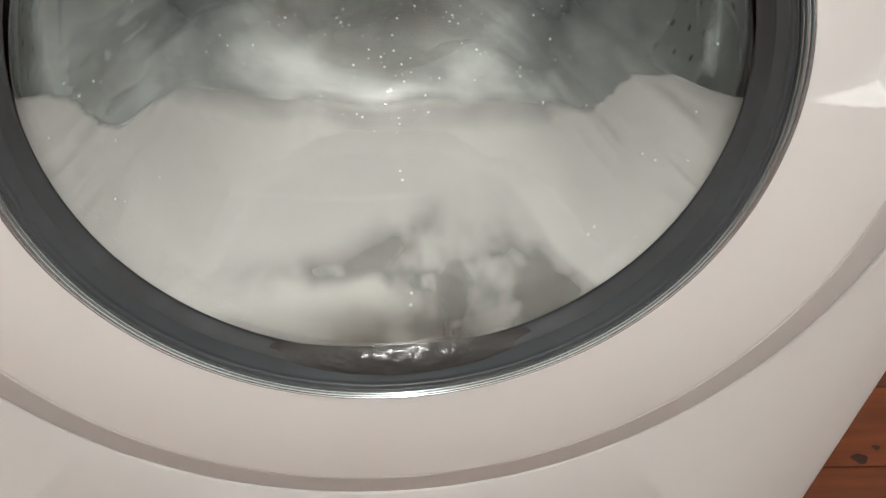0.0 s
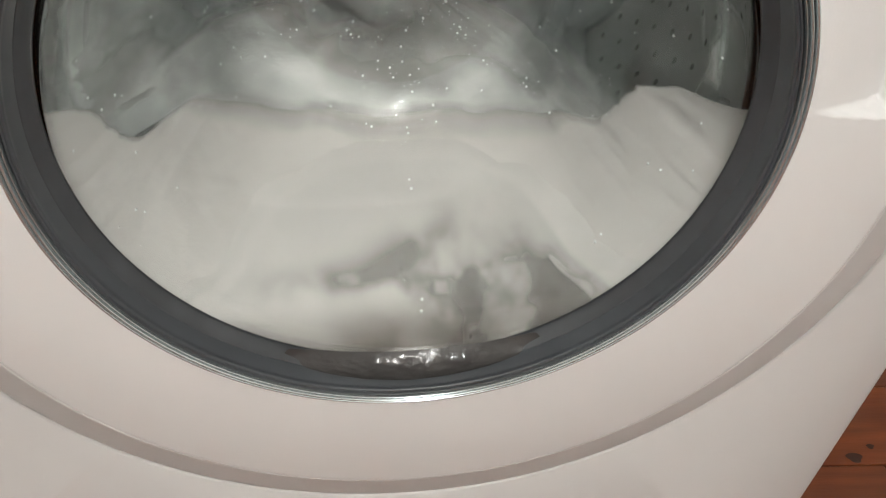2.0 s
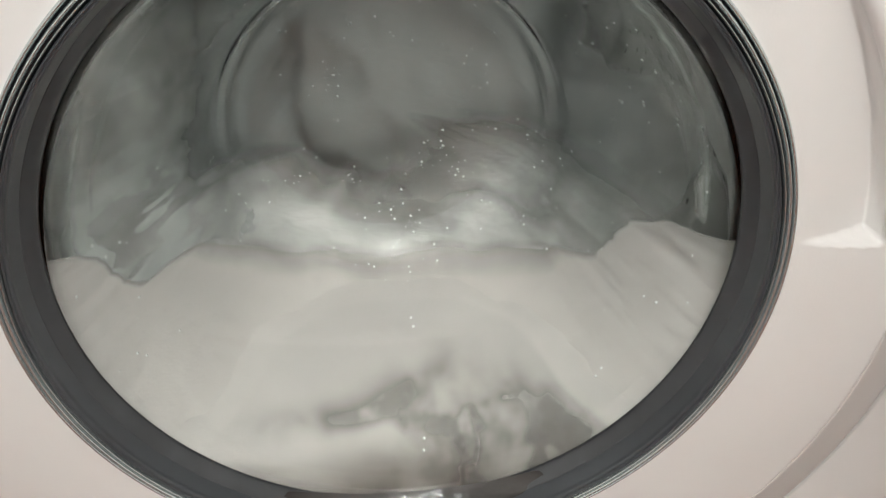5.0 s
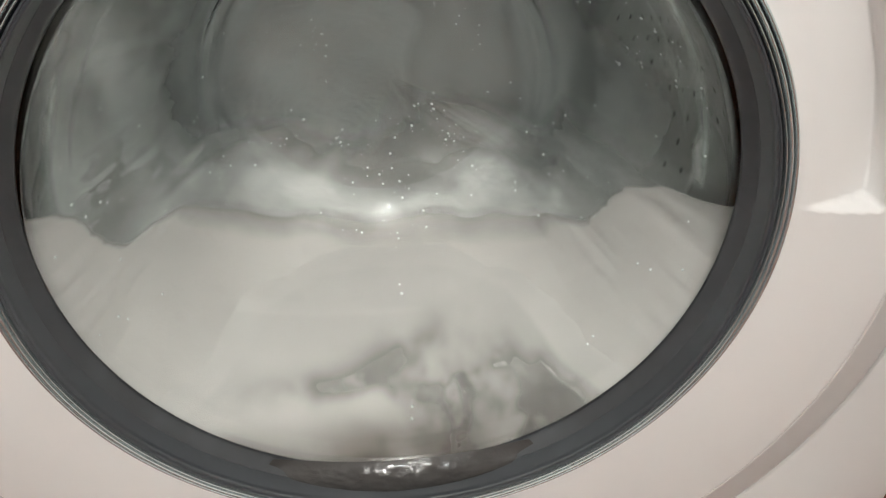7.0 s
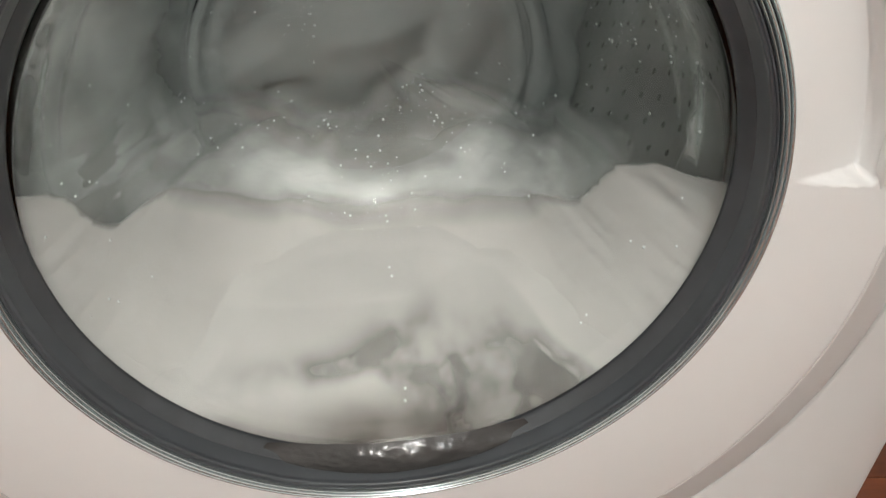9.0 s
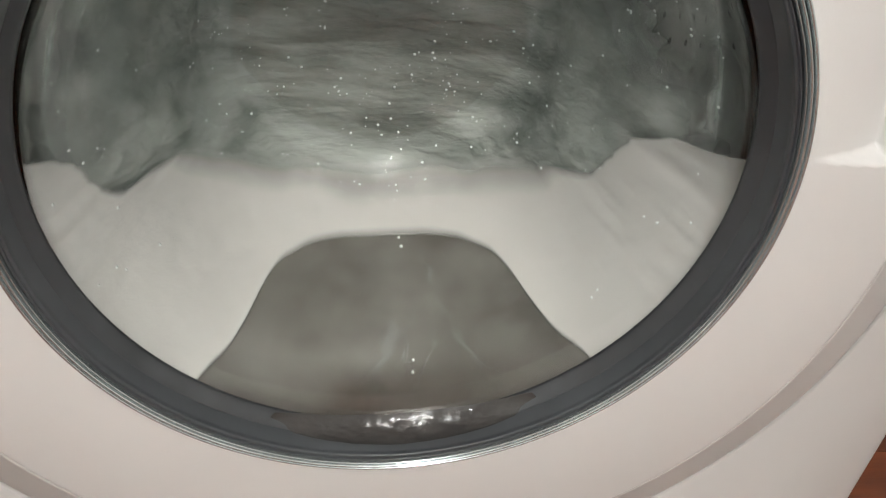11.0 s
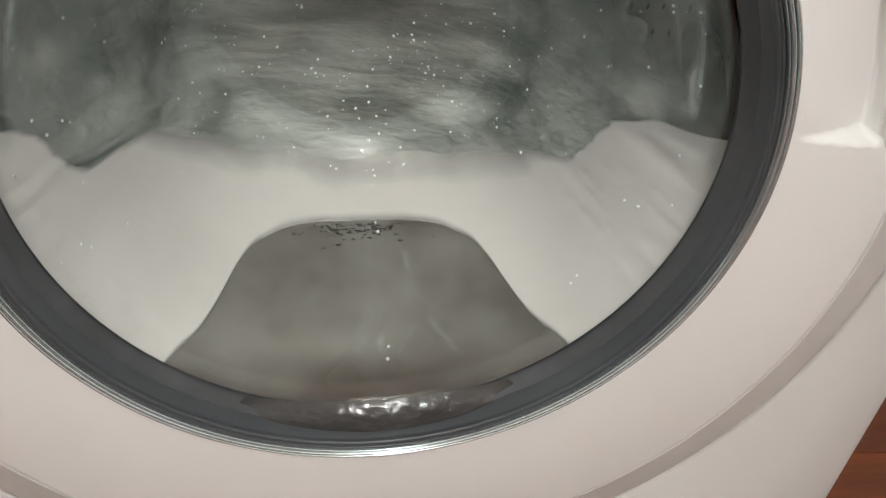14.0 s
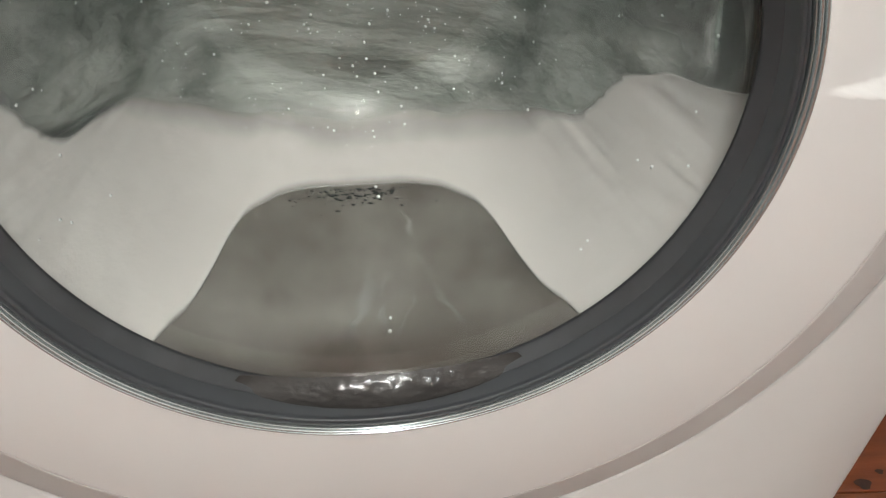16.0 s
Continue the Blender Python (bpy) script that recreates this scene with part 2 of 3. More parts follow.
def build_machine():
    root = tagged(new("washing_machine"), "white front-loading washing machine with a round glass door, running", "washing machine")
    # front panel: a plate with a round opening behind the door
    verts, faces, n = [], [], 240
    def rim(a):
        return (C4[0] + (R4 + 0.0012) * math.sin(a), ZC + C4[1] - (R4 + 0.0012) * math.cos(a))
    def edge(a):
        dx, dz = math.sin(a), -math.cos(a)
        x0, z0 = C4[0], ZC + C4[1]
        ts = []
        if abs(dx) > 1e-6:
            ts.append(((0.294 if dx > 0 else -0.294) - x0) / dx)
        if abs(dz) > 1e-6:
            ts.append(((0.836 if dz > 0 else 0.05) - z0) / dz)
        t = min(v for v in ts if v > 0)
        return x0 + dx * t, z0 + dz * t
    angles = sorted([TAU * i / n for i in range(n)] + [math.atan2(x - C4[0], -(z - ZC - C4[1])) % TAU for x in (-0.294, 0.294) for z in (0.05, 0.836)])
    k = len(angles)
    for a in angles:
        (x1, z1), (x2, z2) = rim(a), edge(a)
        verts += [(x1, 0.014, z1), (x1, 0.0015, z1), (x1 + 0.001 * math.sin(a), 0.0, z1 - 0.001 * math.cos(a)), (x2, 0.0, z2)]
        # rounded corner into the side
        sx = 1 if x2 > 0.2939 else (-1 if x2 < -0.2939 else 0)
        verts += [(x2 + sx * 0.0028, 0.0012, z2), (x2 + sx * 0.004, 0.006, z2), (x2 + sx * 0.004, 0.02, z2)]
    w = 7
    for i in range(k):
        j = (i + 1) % k
        for q in range(w - 1):
            faces.append((i * w + q, j * w + q, j * w + q + 1, i * w + q + 1))
    part("front_panel", mesh_from("front_panel", verts, faces, ENAMEL), root)
    for s in (-1, 1):
        part("side_panel", box("side_panel", (s * 0.298 - 0.004, 0.02, 0.03), (s * 0.298 + 0.0, 0.58, 0.836) if s > 0 else (-0.294, 0.58, 0.836), ENAMEL, 0.001), root)
    part("top_panel", box("top_panel", (-0.298, -0.004, 0.837), (0.298, 0.585, 0.855), ENAMEL, 0.004), root)
    part("back_panel", box("back_panel", (-0.293, 0.572, 0.04), (0.293, 0.58, 0.83), ENAMEL), root)
    part("plinth", box("plinth", (-0.290, 0.01, 0.012), (0.290, 0.56, 0.049), ENAMEL, 0.002), root)
    for sx in (-0.25, 0.25):
        for sy in (0.06, 0.52):
            part("foot", lathe_up("foot", ((0.0, 0.022), (0.006, 0.022), (0.012, 0.012), (0.02, 0.012)), RUBBER, sx, sy), root)
    part("seam", lathe("seam", [(0.004, R4 - 0.010), (0.010, R4 - 0.010), (0.010, R4 + 0.006), (0.004, R4 + 0.006)], SEAM, centre=lambda y, r: C4), root)

    # door: white ring with a sloping outer edge and a scooped grip on its opening side
    verts, faces, n = [], [], 900
    radial = 46
    for i in range(n):
        a = TAU * i / n
        sa, ca = math.sin(a), -math.cos(a)
        col = []
        for j in range(radial + 1):
            u = j / radial
            r0, r1 = R_CHROME - 0.001, R3
            cx, cz = C3[0] * u, C3[1] * u
            x, z = cx + (r0 + (r1 - r0) * u) * sa, cz + (r0 + (r1 - r0) * u) * ca
            y = -0.0138 + (-0.0138 - Y3) * -1 * u - 0.0018 * math.sin(math.pi * u)
            if u > 0.97:
                y += 0.0012 * ((u - 0.97) / 0.03) ** 2
            # grip scoop: floor sinks towards the opening side, ends at a level ledge below
            rr = math.hypot(x - 0.002, z + 0.006)
            up = min(max((z - 0.0225) / 0.0020, 0), 1)
            ramp = min(max((x - 0.168 + 0.25 * max(z - 0.03, 0)) / 0.042, 0), 1)
            lip = min(max((0.2085 - rr) / 0.0025, 0), 1)
            fade = min(max((0.165 - z) / 0.05, 0), 1)
            y += 0.016 * up * ramp ** 1.3 * lip * fade * (x > 0)
            col.append((x, y, ZC + z))
        verts += col
    w = radial + 1
    for i in range(n):
        j = (i + 1) % n
        for q in range(w - 1):
            faces.append((i * w + q, i * w + q + 1, j * w + q + 1, j * w + q))
    door = part("door", mesh_from("door", verts, faces, DOORPLASTIC), root, "white plastic door ring with a scooped grip")
    # sloping outer edge down to the panel
    verts, faces, n = [], [], 360
    for i in range(n):
        a = TAU * i / n
        sa, ca = math.sin(a), -math.cos(a)
        for u in (-0.02, 0.0, 0.12, 0.5, 0.88, 0.98, 1.0, 1.02):
            v = min(max(u, 0.0), 1.0)
            cx, cz = C3[0] + (C4[0] - C3[0]) * v, C3[1] + (C4[1] - C3[1]) * v
            r = R3 + (R4 - 0.0006 - R3) * v
            y = Y3 + 0.0012 + (0.0004 - Y3 - 0.0012) * v + (0.010 if u > 1 or u < 0 else 0) + 0.0006 * (u == 1.0)
            verts.append((cx + r * sa, y, ZC + cz + r * ca))
    for i in range(n):
        j = (i + 1) % n
        for q in range(7):
            faces.append((i * 8 + q, i * 8 + q + 1, j * 8 + q + 1, j * 8 + q))
    rim_me = mesh_from("door_rim", verts, faces, ENAMEL)
    part("door_rim", rim_me, door, "sloping off-white outer edge of the door")
    # grip lip: a curved bar
    lo, hi = math.radians(97), math.radians(150)
    verts, faces, m = [], [], 14
    for i in range(61):
        u = i / 60
        a = lo + (hi - lo) * u
        size = 0.0058 * min(1, math.sin(min(u * 14, 1) * math.pi / 2) + 0.12) * min(1, (1 - u) * 8 + 0.1)
        for j in range(m):
            b = TAU * j / m
            r = 0.2125 + size * 0.75 * math.cos(b)
            verts.append((0.002 + r * math.sin(a), -0.0120 + size * 0.8 * math.sin(b), ZC - 0.006 - r * math.cos(a)))
    for i in range(60):
        for j in range(m):
            faces.append((i * m + j, i * m + (j + 1) % m, (i + 1) * m + (j + 1) % m, (i + 1) * m + j))
    faces += [tuple(range(m)), tuple(range(60 * m, 61 * m))]
    part("grip_lip", mesh_from("grip_lip", verts, faces, DOORPLASTIC), door)
    # trim: rounded chrome ridges over a black bed
    part("trim_bed", lathe("trim_bed", [(-0.0128, R_CHROME), (-0.0132, 0.1590), (-0.006, 0.1590), (-0.006, R_CHROME)], GROOVE, 240), door, "black groove under the chrome ridges")
    for r0, r1, high, mat in ((R_CHROME + 0.0002, R_CHROME - 0.0018, 0.0022, CHROME), (R_CHROME - 0.0026, R_CHROME - 0.0044, 0.0030, CHROME),
                              (R_CHROME - 0.0052, R_CHROME - 0.0062, 0.0028, CHROME), (R_CHROME - 0.0070, R_CHROME - 0.0084, 0.0024, BEZEL)):
        prof = [(-0.0126, r0)]
        for i in range(11):
            b = math.pi * i / 10
            prof.append((-0.0134 - high * math.sin(b) ** 0.8, (r0 + r1) / 2 + (r0 - r1) / 2 * math.cos(b)))
        prof.append((-0.0126, r1))
        part("trim_ridge", lathe("trim_ridge", prof, mat, 360), door, "polished chrome trim ridge" if mat is CHROME else "dark grey trim ridge")
    bez = [(-0.0140, 0.1597), (-0.0148, 0.1591), (-0.0128, 0.1580), (-0.0122, 0.1582), (-0.0112, 0.1576), (0.0028, 0.1540), (0.0040, 0.1537), (0.0040, 0.1580), (-0.006, 0.1600)]
    lip = [(-0.0050, 0.1563), (-0.0034, 0.1553), (-0.0014, 0.1536), (0.0004, 0.1521), (0.0020, 0.1510), (0.0036, 0.1504), (0.0038, 0.1530), (0.0030, 0.1548)]
    part("inner_lip", lathe("inner_lip", lip, LIP, 360), door, "glossy dark inner lip")
    # film of water on the lowest stretch of the lip, with ripples that catch the lamps
    verts, faces, cols, rows = [], [], 150, 16
    for i in range(cols + 1):
        deg = -20 + 52 * i / cols
        a = math.radians(deg)
        for j in range(rows + 1):
            u = j / rows
            edge = math.sin(math.pi * i / cols) ** 0.6
            y = -0.0010 + 0.0140 * (u - 0.63) * edge
            r = 0.1573 - 0.0073 * (u + (u * u - u) * edge) if edge > 0.02 else 0.1527
            wave = noise.fractal(Vector((deg * 0.16, u * 2.2 + 0.05 * deg, 4.0)), 0.8, 2, 4)
            r -= (0.0022 + 0.0006 * wave) * edge
            verts.append((r * math.sin(a), y, ZC - r * math.cos(a)))
    for i in range(cols):
        for j in range(rows):
            k = i * (rows + 1) + j
            faces.append((k, k + 1, k + rows + 2, k + rows + 1))
    part("wet_lip", mesh_from("wet_lip", verts, faces, WETLIP), door, "rippled film of water on the dark lip")
    part("bezel", lathe("bezel", bez, BEZEL, 360), door, "dark grey plastic inner ring")
    inner = [(y - 0.0035 * (0.3 if i < 13 else 1), max(r - 0.0035 * (1 if i < 15 else 0.3), 0.00001)) for i, (y, r) in enumerate(BOWL)]
    inner = [(0.0040, 0.1506), (0.0080, 0.1478), (0.0125, 0.1452), (0.0180, 0.1429), (0.0250, 0.1402)] + inner[3:]
    outer = [(0.0015, 0.1545), (0.0042, 0.1540)] + BOWL[1:-1] + [(BOWL[-1][0], 0.00001)]
    glass = part("bowl_glass", lathe("bowl_glass", inner[::-1] + outer, GLASS, 240, closed=False), door, "clear wet glass bowl")
    glass.visible_shadow = False
    # rubber seal and drum
    seal = [(0.006, 0.1560), (0.014, 0.1640), (0.030, 0.1720), (0.050, 0.1700), (0.062, 0.1780), (0.080, 0.1960), (0.105, 0.2000), (0.105, 0.2080), (0.070, 0.2060), (0.012, 0.1900), (0.004, 0.1700)]
    part("door_seal", lathe("door_seal", seal, RUBBER, 180), root, "wet dark rubber door seal")
    drum = part("drum", lathe("drum", [(0.112, 0.190), (0.118, 0.190), (0.124, 0.2), (0.128, 0.236), (0.135, 0.240), (0.470, 0.240), (0.475, 0.235), (0.478, 0.0005),
                                       (0.482, 0.0005), (0.480, 0.244), (0.112, 0.244)], STEEL, 120), root, "perforated stainless steel drum")
    for i in range(3):
        a = TAU * i / 3 + 0.5
        vs, fs = [], []
        for q in range(13):
            y = 0.15 + 0.30 * q / 12
            for b in range(9):
                v = -1 + 2 * b / 8
                h = 0.045 * (1 - v * v) ** 0.7 * min(1, 0.4 + 4 * min(q, 12 - q) / 12)
                vs.append(((0.242 - h) * math.sin(a + v * 0.16), y, ZC - (0.242 - h) * math.cos(a + v * 0.16)))
        for q in range(12):
            for b in range(8):
                fs.append((q * 9 + b, q * 9 + b + 1, q * 9 + b + 10, q * 9 + b + 9))
        part("lifter", mesh_from("lifter", vs, fs, RUBBER), drum, "moulded grey drum lifter")
    vs, fs = [], []
    for i in range(72):
        for q in range(12):
            a, y = TAU * (i + 0.5 * (q % 2)) / 72, 0.16 + 0.026 * q
            base = len(vs)
            for b in range(6):
                t = TAU * b / 6
                vs.append((0.2385 * math.sin(a + 0.012 * math.cos(t)), y + 0.003 * math.sin(t), ZC - 0.2385 * math.cos(a + 0.012 * math.cos(t))))
            fs.append(tuple(range(base, base + 6)))
    for ring_i in range(1, 8):
        for i in range(8 * ring_i):
            a, r = TAU * i / (8 * ring_i), 0.028 * ring_i
            base = len(vs)
            for b in range(6):
                t = TAU * b / 6
                vs.append((r * math.sin(a) + 0.0035 * math.cos(t), 0.4735, ZC - r * math.cos(a) + 0.0035 * math.sin(t)))
            fs.append(tuple(range(base, base + 6)))
    tagged(part("drum_holes", mesh_from("drum_holes", vs, fs, HOLE, False), drum), kind="stuff")
    return root


def lathe_up(name, profile, mat, x, y):
    verts, faces, n = [], [], len(profile)
    for i in range(20):
        a = TAU * i / 20
        verts += [(x + r * math.cos(a), y + r * math.sin(a), z) for z, r in profile]
    for i in range(20):
        j = (i + 1) % 20
        for k in range(n - 1):
            faces.append((i * n + k, i * n + k + 1, j * n + k + 1, j * n + k))
    faces.append(tuple(i * n for i in range(20)))
    return mesh_from(name, verts, faces, mat)


build_machine()

# ---- foam, water and laundry ----
TOP_EDGE = [(-100, 0.0), (-91, 0.001), (-87, 0.006), (-83.5, 0.025), (-78.5, 0.039), (-72, 0.046), (-67.5, 0.058), (-66, 0.078), (-62, 0.105), (-47.5, 0.133), (-32, 0.149), (-7.5, 0.161),
            (16.5, 0.160), (44, 0.142), (58, 0.118), (69.5, 0.084), (74.5, 0.081), (82, 0.073), (86, 0.057), (88.5, 0.049), (90.5, 0.027), (94.5, 0.003), (100, 0.0)]


def top_edge(d):
    """Arc length from the rim at which the foam's upper edge lies, with small crests."""
    return max(0.0, knots(d, TOP_EDGE) * (1 + 0.012 * noise.fractal(Vector((d * 0.10, 0.7, 2.0)), 0.7, 2, 5)) + 0.0014 * min(max((abs(d) - 55) / 15, 0.15), 1) * noise.fractal(Vector((d * 0.55, 3.7, 1.0)), 0.7, 2, 3))


def arc_of(r):
    """Arc length at which the bowl has the radius r."""
    d = 0.0
    for (ya, ra), (yb, rb) in zip(BOWL, BOWL[1:]):
        step = math.hypot(yb - ya, rb - ra)
        if rb <= r <= ra:
            return d + step * (ra - r) / max(ra - rb, 1e-6)
        d += step
    return 0.0 if r > 0.15 else d


def sheet(name, mat, low, high, lo, hi, cols, rows, lift, lump, freq, seed, curl=0.006, thick=0.02, soft=0.007, ends=12.0, film=False):
    """A layer that lies against the outside of the bowl between two edges given as arc lengths."""
    verts, faces, cover = [], [], []
    for side in (0,) if film else (0, 1):
        for i in range(cols + 1):
            deg = lo + (hi - lo) * i / cols
            a = math.radians(deg)
            s0, s1 = low(deg), max(high(deg), low(deg) + 0.0005)
            for j in range(rows + 1):
                u = j / rows
                s = s0 + (s1 - s0) * u
                y, r, ny, nr = bowl_at(s)
                near = min(s - s0 if s0 > 0.003 else 1.0, s1 - s)
                e = max(0.0, 1 - near / curl)
                p = Vector((r * math.sin(a), y, -r * math.cos(a)))
                f = noise.fractal(p * freq + Vector((seed, 0, 0)), 0.9, 2.0, 4)
                streak = 0.58 * noise.fractal(Vector((deg * 0.42, s * 14, seed)), 0.8, 2.0, 3) * min(max((abs(deg) - 50) / 18, 0), 1)
                f += streak
                d = lift + (0.004 * max(0.0, 1 - (s - s0) / 0.03) if mat is SURGE else 0.0) + (0.0010 if lump > 0.0005 else 0.0) * e * e + lump * max(f + 0.15, -0.2) * (1 - 0.7 * e) + (min(thick, 0.0004) + thick * min(1.0, near / 0.035) if side else 0)
                c = min(1.0, (s - s0 + 0.0005) / min(soft, 0.006) if s0 > 0.003 else 1.0, (s1 - s) / (soft * min(max(1.0 + 0.5 * f, 0.6), 1.4) * (1.5 - (0.0 if film else 1.22) * min(max((abs(deg) - 56) / 14, 0), 1))), (i + 0.01) / cols * ends, (cols - i + 0.01) / cols * ends)
                verts.append(((r + nr * d) * math.sin(a), y + ny * d, -(r + nr * d) * math.cos(a)))
                # the back of the layer ends short of its soft upper edge
                cover.append(c * min(max((s1 - s - 0.022) / 0.010, 0.0), 1.0) if side and thick > 0.005 else c)
    n, off = rows + 1, (cols + 1) * (rows + 1)
    for i in range(cols):
        for j in range(rows):
            q = (i * n + j, i * n + j + 1, (i + 1) * n + j + 1, (i + 1) * n + j)
            faces.append(q)
            if not film:
                faces.append(tuple(off + v for v in q[::-1]))
        if film:
            continue
        faces.append((i * n, (i + 1) * n, off + (i + 1) * n, off + i * n))
        faces.append(((i + 1) * n + rows, i * n + rows, off + i * n + rows, off + (i + 1) * n + rows))
    for j in range(0 if film else rows):
        faces.append((j + 1, j, off + j, off + j + 1))
        k = cols * n
        faces.append((k + j, k + j + 1, off + k + j + 1, off + k + j))
    return covered(name, verts, faces, mat, cover)


ARCH = [(0, 0.1130), (11, 0.1110), (16, 0.108), (22, 0.102), (27, 0.092), (30, 0.084), (32.5, 0.068), (34.6, 0.043), (36.5, 0.025), (39, 0.012), (41.5, 0.0), (50, 0.0)]


def waterline(deg):
    """Arc length from the rim at which the foam ends above the grey water."""
    return knots(abs(deg - 4.8) * 1.025, ARCH)


def build_foam():
    me = sheet("foam", FOAM, waterline, top_edge, -98, 98, 300, 70, 0.0026, 0.0015, 17, 3.1, soft=0.016, thick=0.007)
    foam = tagged(new("foam", me), "thick white soap foam pressed against the door glass", "foam", kind="stuff")
    foam.location = (0, 0, ZC)
    me = sheet("water", WATER, lambda d: 0.001, lambda d: waterline(d) + 0.012, -60, 64, 140, 40, 0.0046, 0.0005, 20, 9.0, curl=0.001, thick=0.012, soft=0.001)
    water = tagged(new("water", me), "grey soapy water standing against the door glass", "water", kind="stuff")
    water.location = (0, 0, ZC)


build_foam()


def raft(name, mat, lift, seed, torn):
    """A raft of loose foam in the opening over the water; it thins out in cloudy holes and tucks in under the foam around it."""
    lo, hi, cols, rows, top = -68.0, 78.0, 200, 92, 0.166
    verts, faces, cover = [], [], []
    spread = []
    for j in range(rows + 1):
        w = 0.0
        while w < 60 and knots(w * 1.025, ARCH) > top * j / rows:
            w += 0.25
        spread.append(w)
    for i in range(cols + 1):
        deg = lo + (hi - lo) * i / cols
        a = math.radians(deg)
        edge = waterline(deg)
        for j in range(rows + 1):
            s = top * j / rows
            beside = max(0.0, abs(deg - 4.8) - spread[j]) * 0.0024 if s < 0.112 else 1.0
            y, r, ny, nr = bowl_at(s)
            p = Vector((r * math.sin(a), y, -r * math.cos(a)))
            out = max(0.0, min(s - edge, beside)) if edge > 0.002 else beside
            tuck = min(out / 0.010, 1.0)
            tuck = tuck * tuck * (3 - 2 * tuck)
            n1 = noise.fractal(Vector((p.x * 22 + p.z * 14, p.y * 20, (p.z - p.x) * 19 + seed)), 0.9, 2.0, 5)
            n2 = noise.fractal(Vector(((p.x + p.z) * 42, p.y * 42 + seed, (p.z - p.x) * 36)), 0.8, 2.0, 4)
            wx, ws = deg + 8 * n1, s + 0.007 * n1
            hole = math.exp(-((wx - 25 + (ws - 0.03) * 150) / 17) ** 2 - ((ws - 0.040) / 0.046) ** 2)
            # foam thinned along a band to imitate the soft grey shadow across it
            shade_band = math.exp(-((wx + 9) / 20) ** 2 - ((ws - 0.058 - 0.0009 * deg) / 0.014) ** 2)
            low = math.exp(-(ws / 0.013) ** 2) * min(max((deg - 4) / 30, 0), 1)
            corner = math.exp(-((wx - 36) / 7) ** 2 - ((ws - 0.016) / 0.022) ** 2)
            torn_up = 0.5 + 0.5 * math.tanh(1.7 * n1 + 0.7 * n2)
            if torn:
                c = 0.12 + (0.25 * n1 + 0.45 * n2) * (0.6 + 0.8 * hole + shade_band)
            else:
                c = 1.04 - 1.04 * hole * (0.34 + 0.75 * torn_up) - 0.62 * shade_band * (0.45 + 0.65 * torn_up) - 0.75 * low * (0.6 + n1) - 0.75 * corner * (0.5 + 0.8 * torn_up)
            c = 1 / (1 + math.exp(-5.0 * (c - 0.47)))
            if s > top_edge(deg) - 0.014:
                c = tuck = 0.0
            cover.append((max(c, tuck) if out < 0.05 else 0.0) if not torn else c * (1 - tuck))
            dive = min(max((out - 0.002) / 0.046, 0.0), 1.0)
            d = lift + 0.0002 * n1 + (0.0 if torn else 0.0052 * dive * dive * (3 - 2 * dive))
            verts.append(((r + nr * d) * math.sin(a), y + ny * d, -(r + nr * d) * math.cos(a)))
    n = rows + 1
    for i in range(cols):
        for j in range(rows):
            faces.append((i * n + j, i * n + j + 1, (i + 1) * n + j + 1, (i + 1) * n + j))
    return covered(name, verts, faces, mat, cover)


CLUMPS = []
for lift, seed, torn in ((0.0003, 1.7, False), (0.0016, 8.8, True), (0.0030, 13.9, True)):
    ob = tagged(new("foam_raft", raft("foam_raft", DENSEFOAM, lift, seed, torn)),
                "torn wisps of thin foam drifting on grey water" if torn else "raft of dense white foam with cloudy holes on the water", "foam", "foam rafts")
    ob.location = (0, 0, ZC)
    CLUMPS.append(ob)


def build_film():
    """Milky wet film left on the sides of the bowl above the foam."""
    for lo, hi, seed in ((-172, -52, 2.0), (54, 172, 5.0)):
        def low(d):
            return max(0.014, top_edge(d) - 0.006)
        me = sheet("suds_film", FILM, low, lambda d: 0.146, lo, hi, 120, 40, 0.0006, 0.0006, 30, seed, curl=0.001, thick=0.0008, soft=0.012, film=True)
        ob = tagged(new("suds_film", me), "milky film of soapy water on the glass bowl's side", "foam", kind="stuff")
        ob.location = (0, 0, ZC)
    # pale streaks that run round the bowl just inside its rim, and the drying patch at their foot
    for lo, hi, base, wide, seed in ((94, 158, 0.019, 0.011, 3.3), (-152, -89, 0.017, 0.010, 6.1), (-150, -90, 0.034, 0.007, 7.4), (100, 150, 0.036, 0.005, 1.2)):
        me = sheet("pale_streak", STREAK, lambda d: base + 0.0022 * math.sin(d * 0.05 + seed), lambda d: base + wide * (0.55 + 0.45 * math.sin(math.pi * (d - lo) / (hi - lo))) + 0.002 * math.sin(d * 0.11 + seed), lo, hi, 90, 14, 0.0006, 0.0004, 40, seed, curl=0.001, thick=0.0006, soft=0.006, ends=7.0, film=True)
        tagged(new("pale_streak", me), "pale greenish streak along the bowl's rim", "foam", "soap streaks").location = (0, 0, ZC)
    me = sheet("foam_smear", THINFOAM, lambda d: 0.022 + 0.0002 * (d - 92), lambda d: 0.036 - 0.0004 * (d - 92) + 0.0015 * math.sin(d * 0.7), 93, 110, 40, 14, 0.0010, 0.0006, 40, 3.3, curl=0.001, thick=0.001, soft=0.005, ends=5.0, film=True)
    tagged(new("foam_smear", me), "smear of drying foam on the glass", "foam").location = (0, 0, ZC)


build_film()


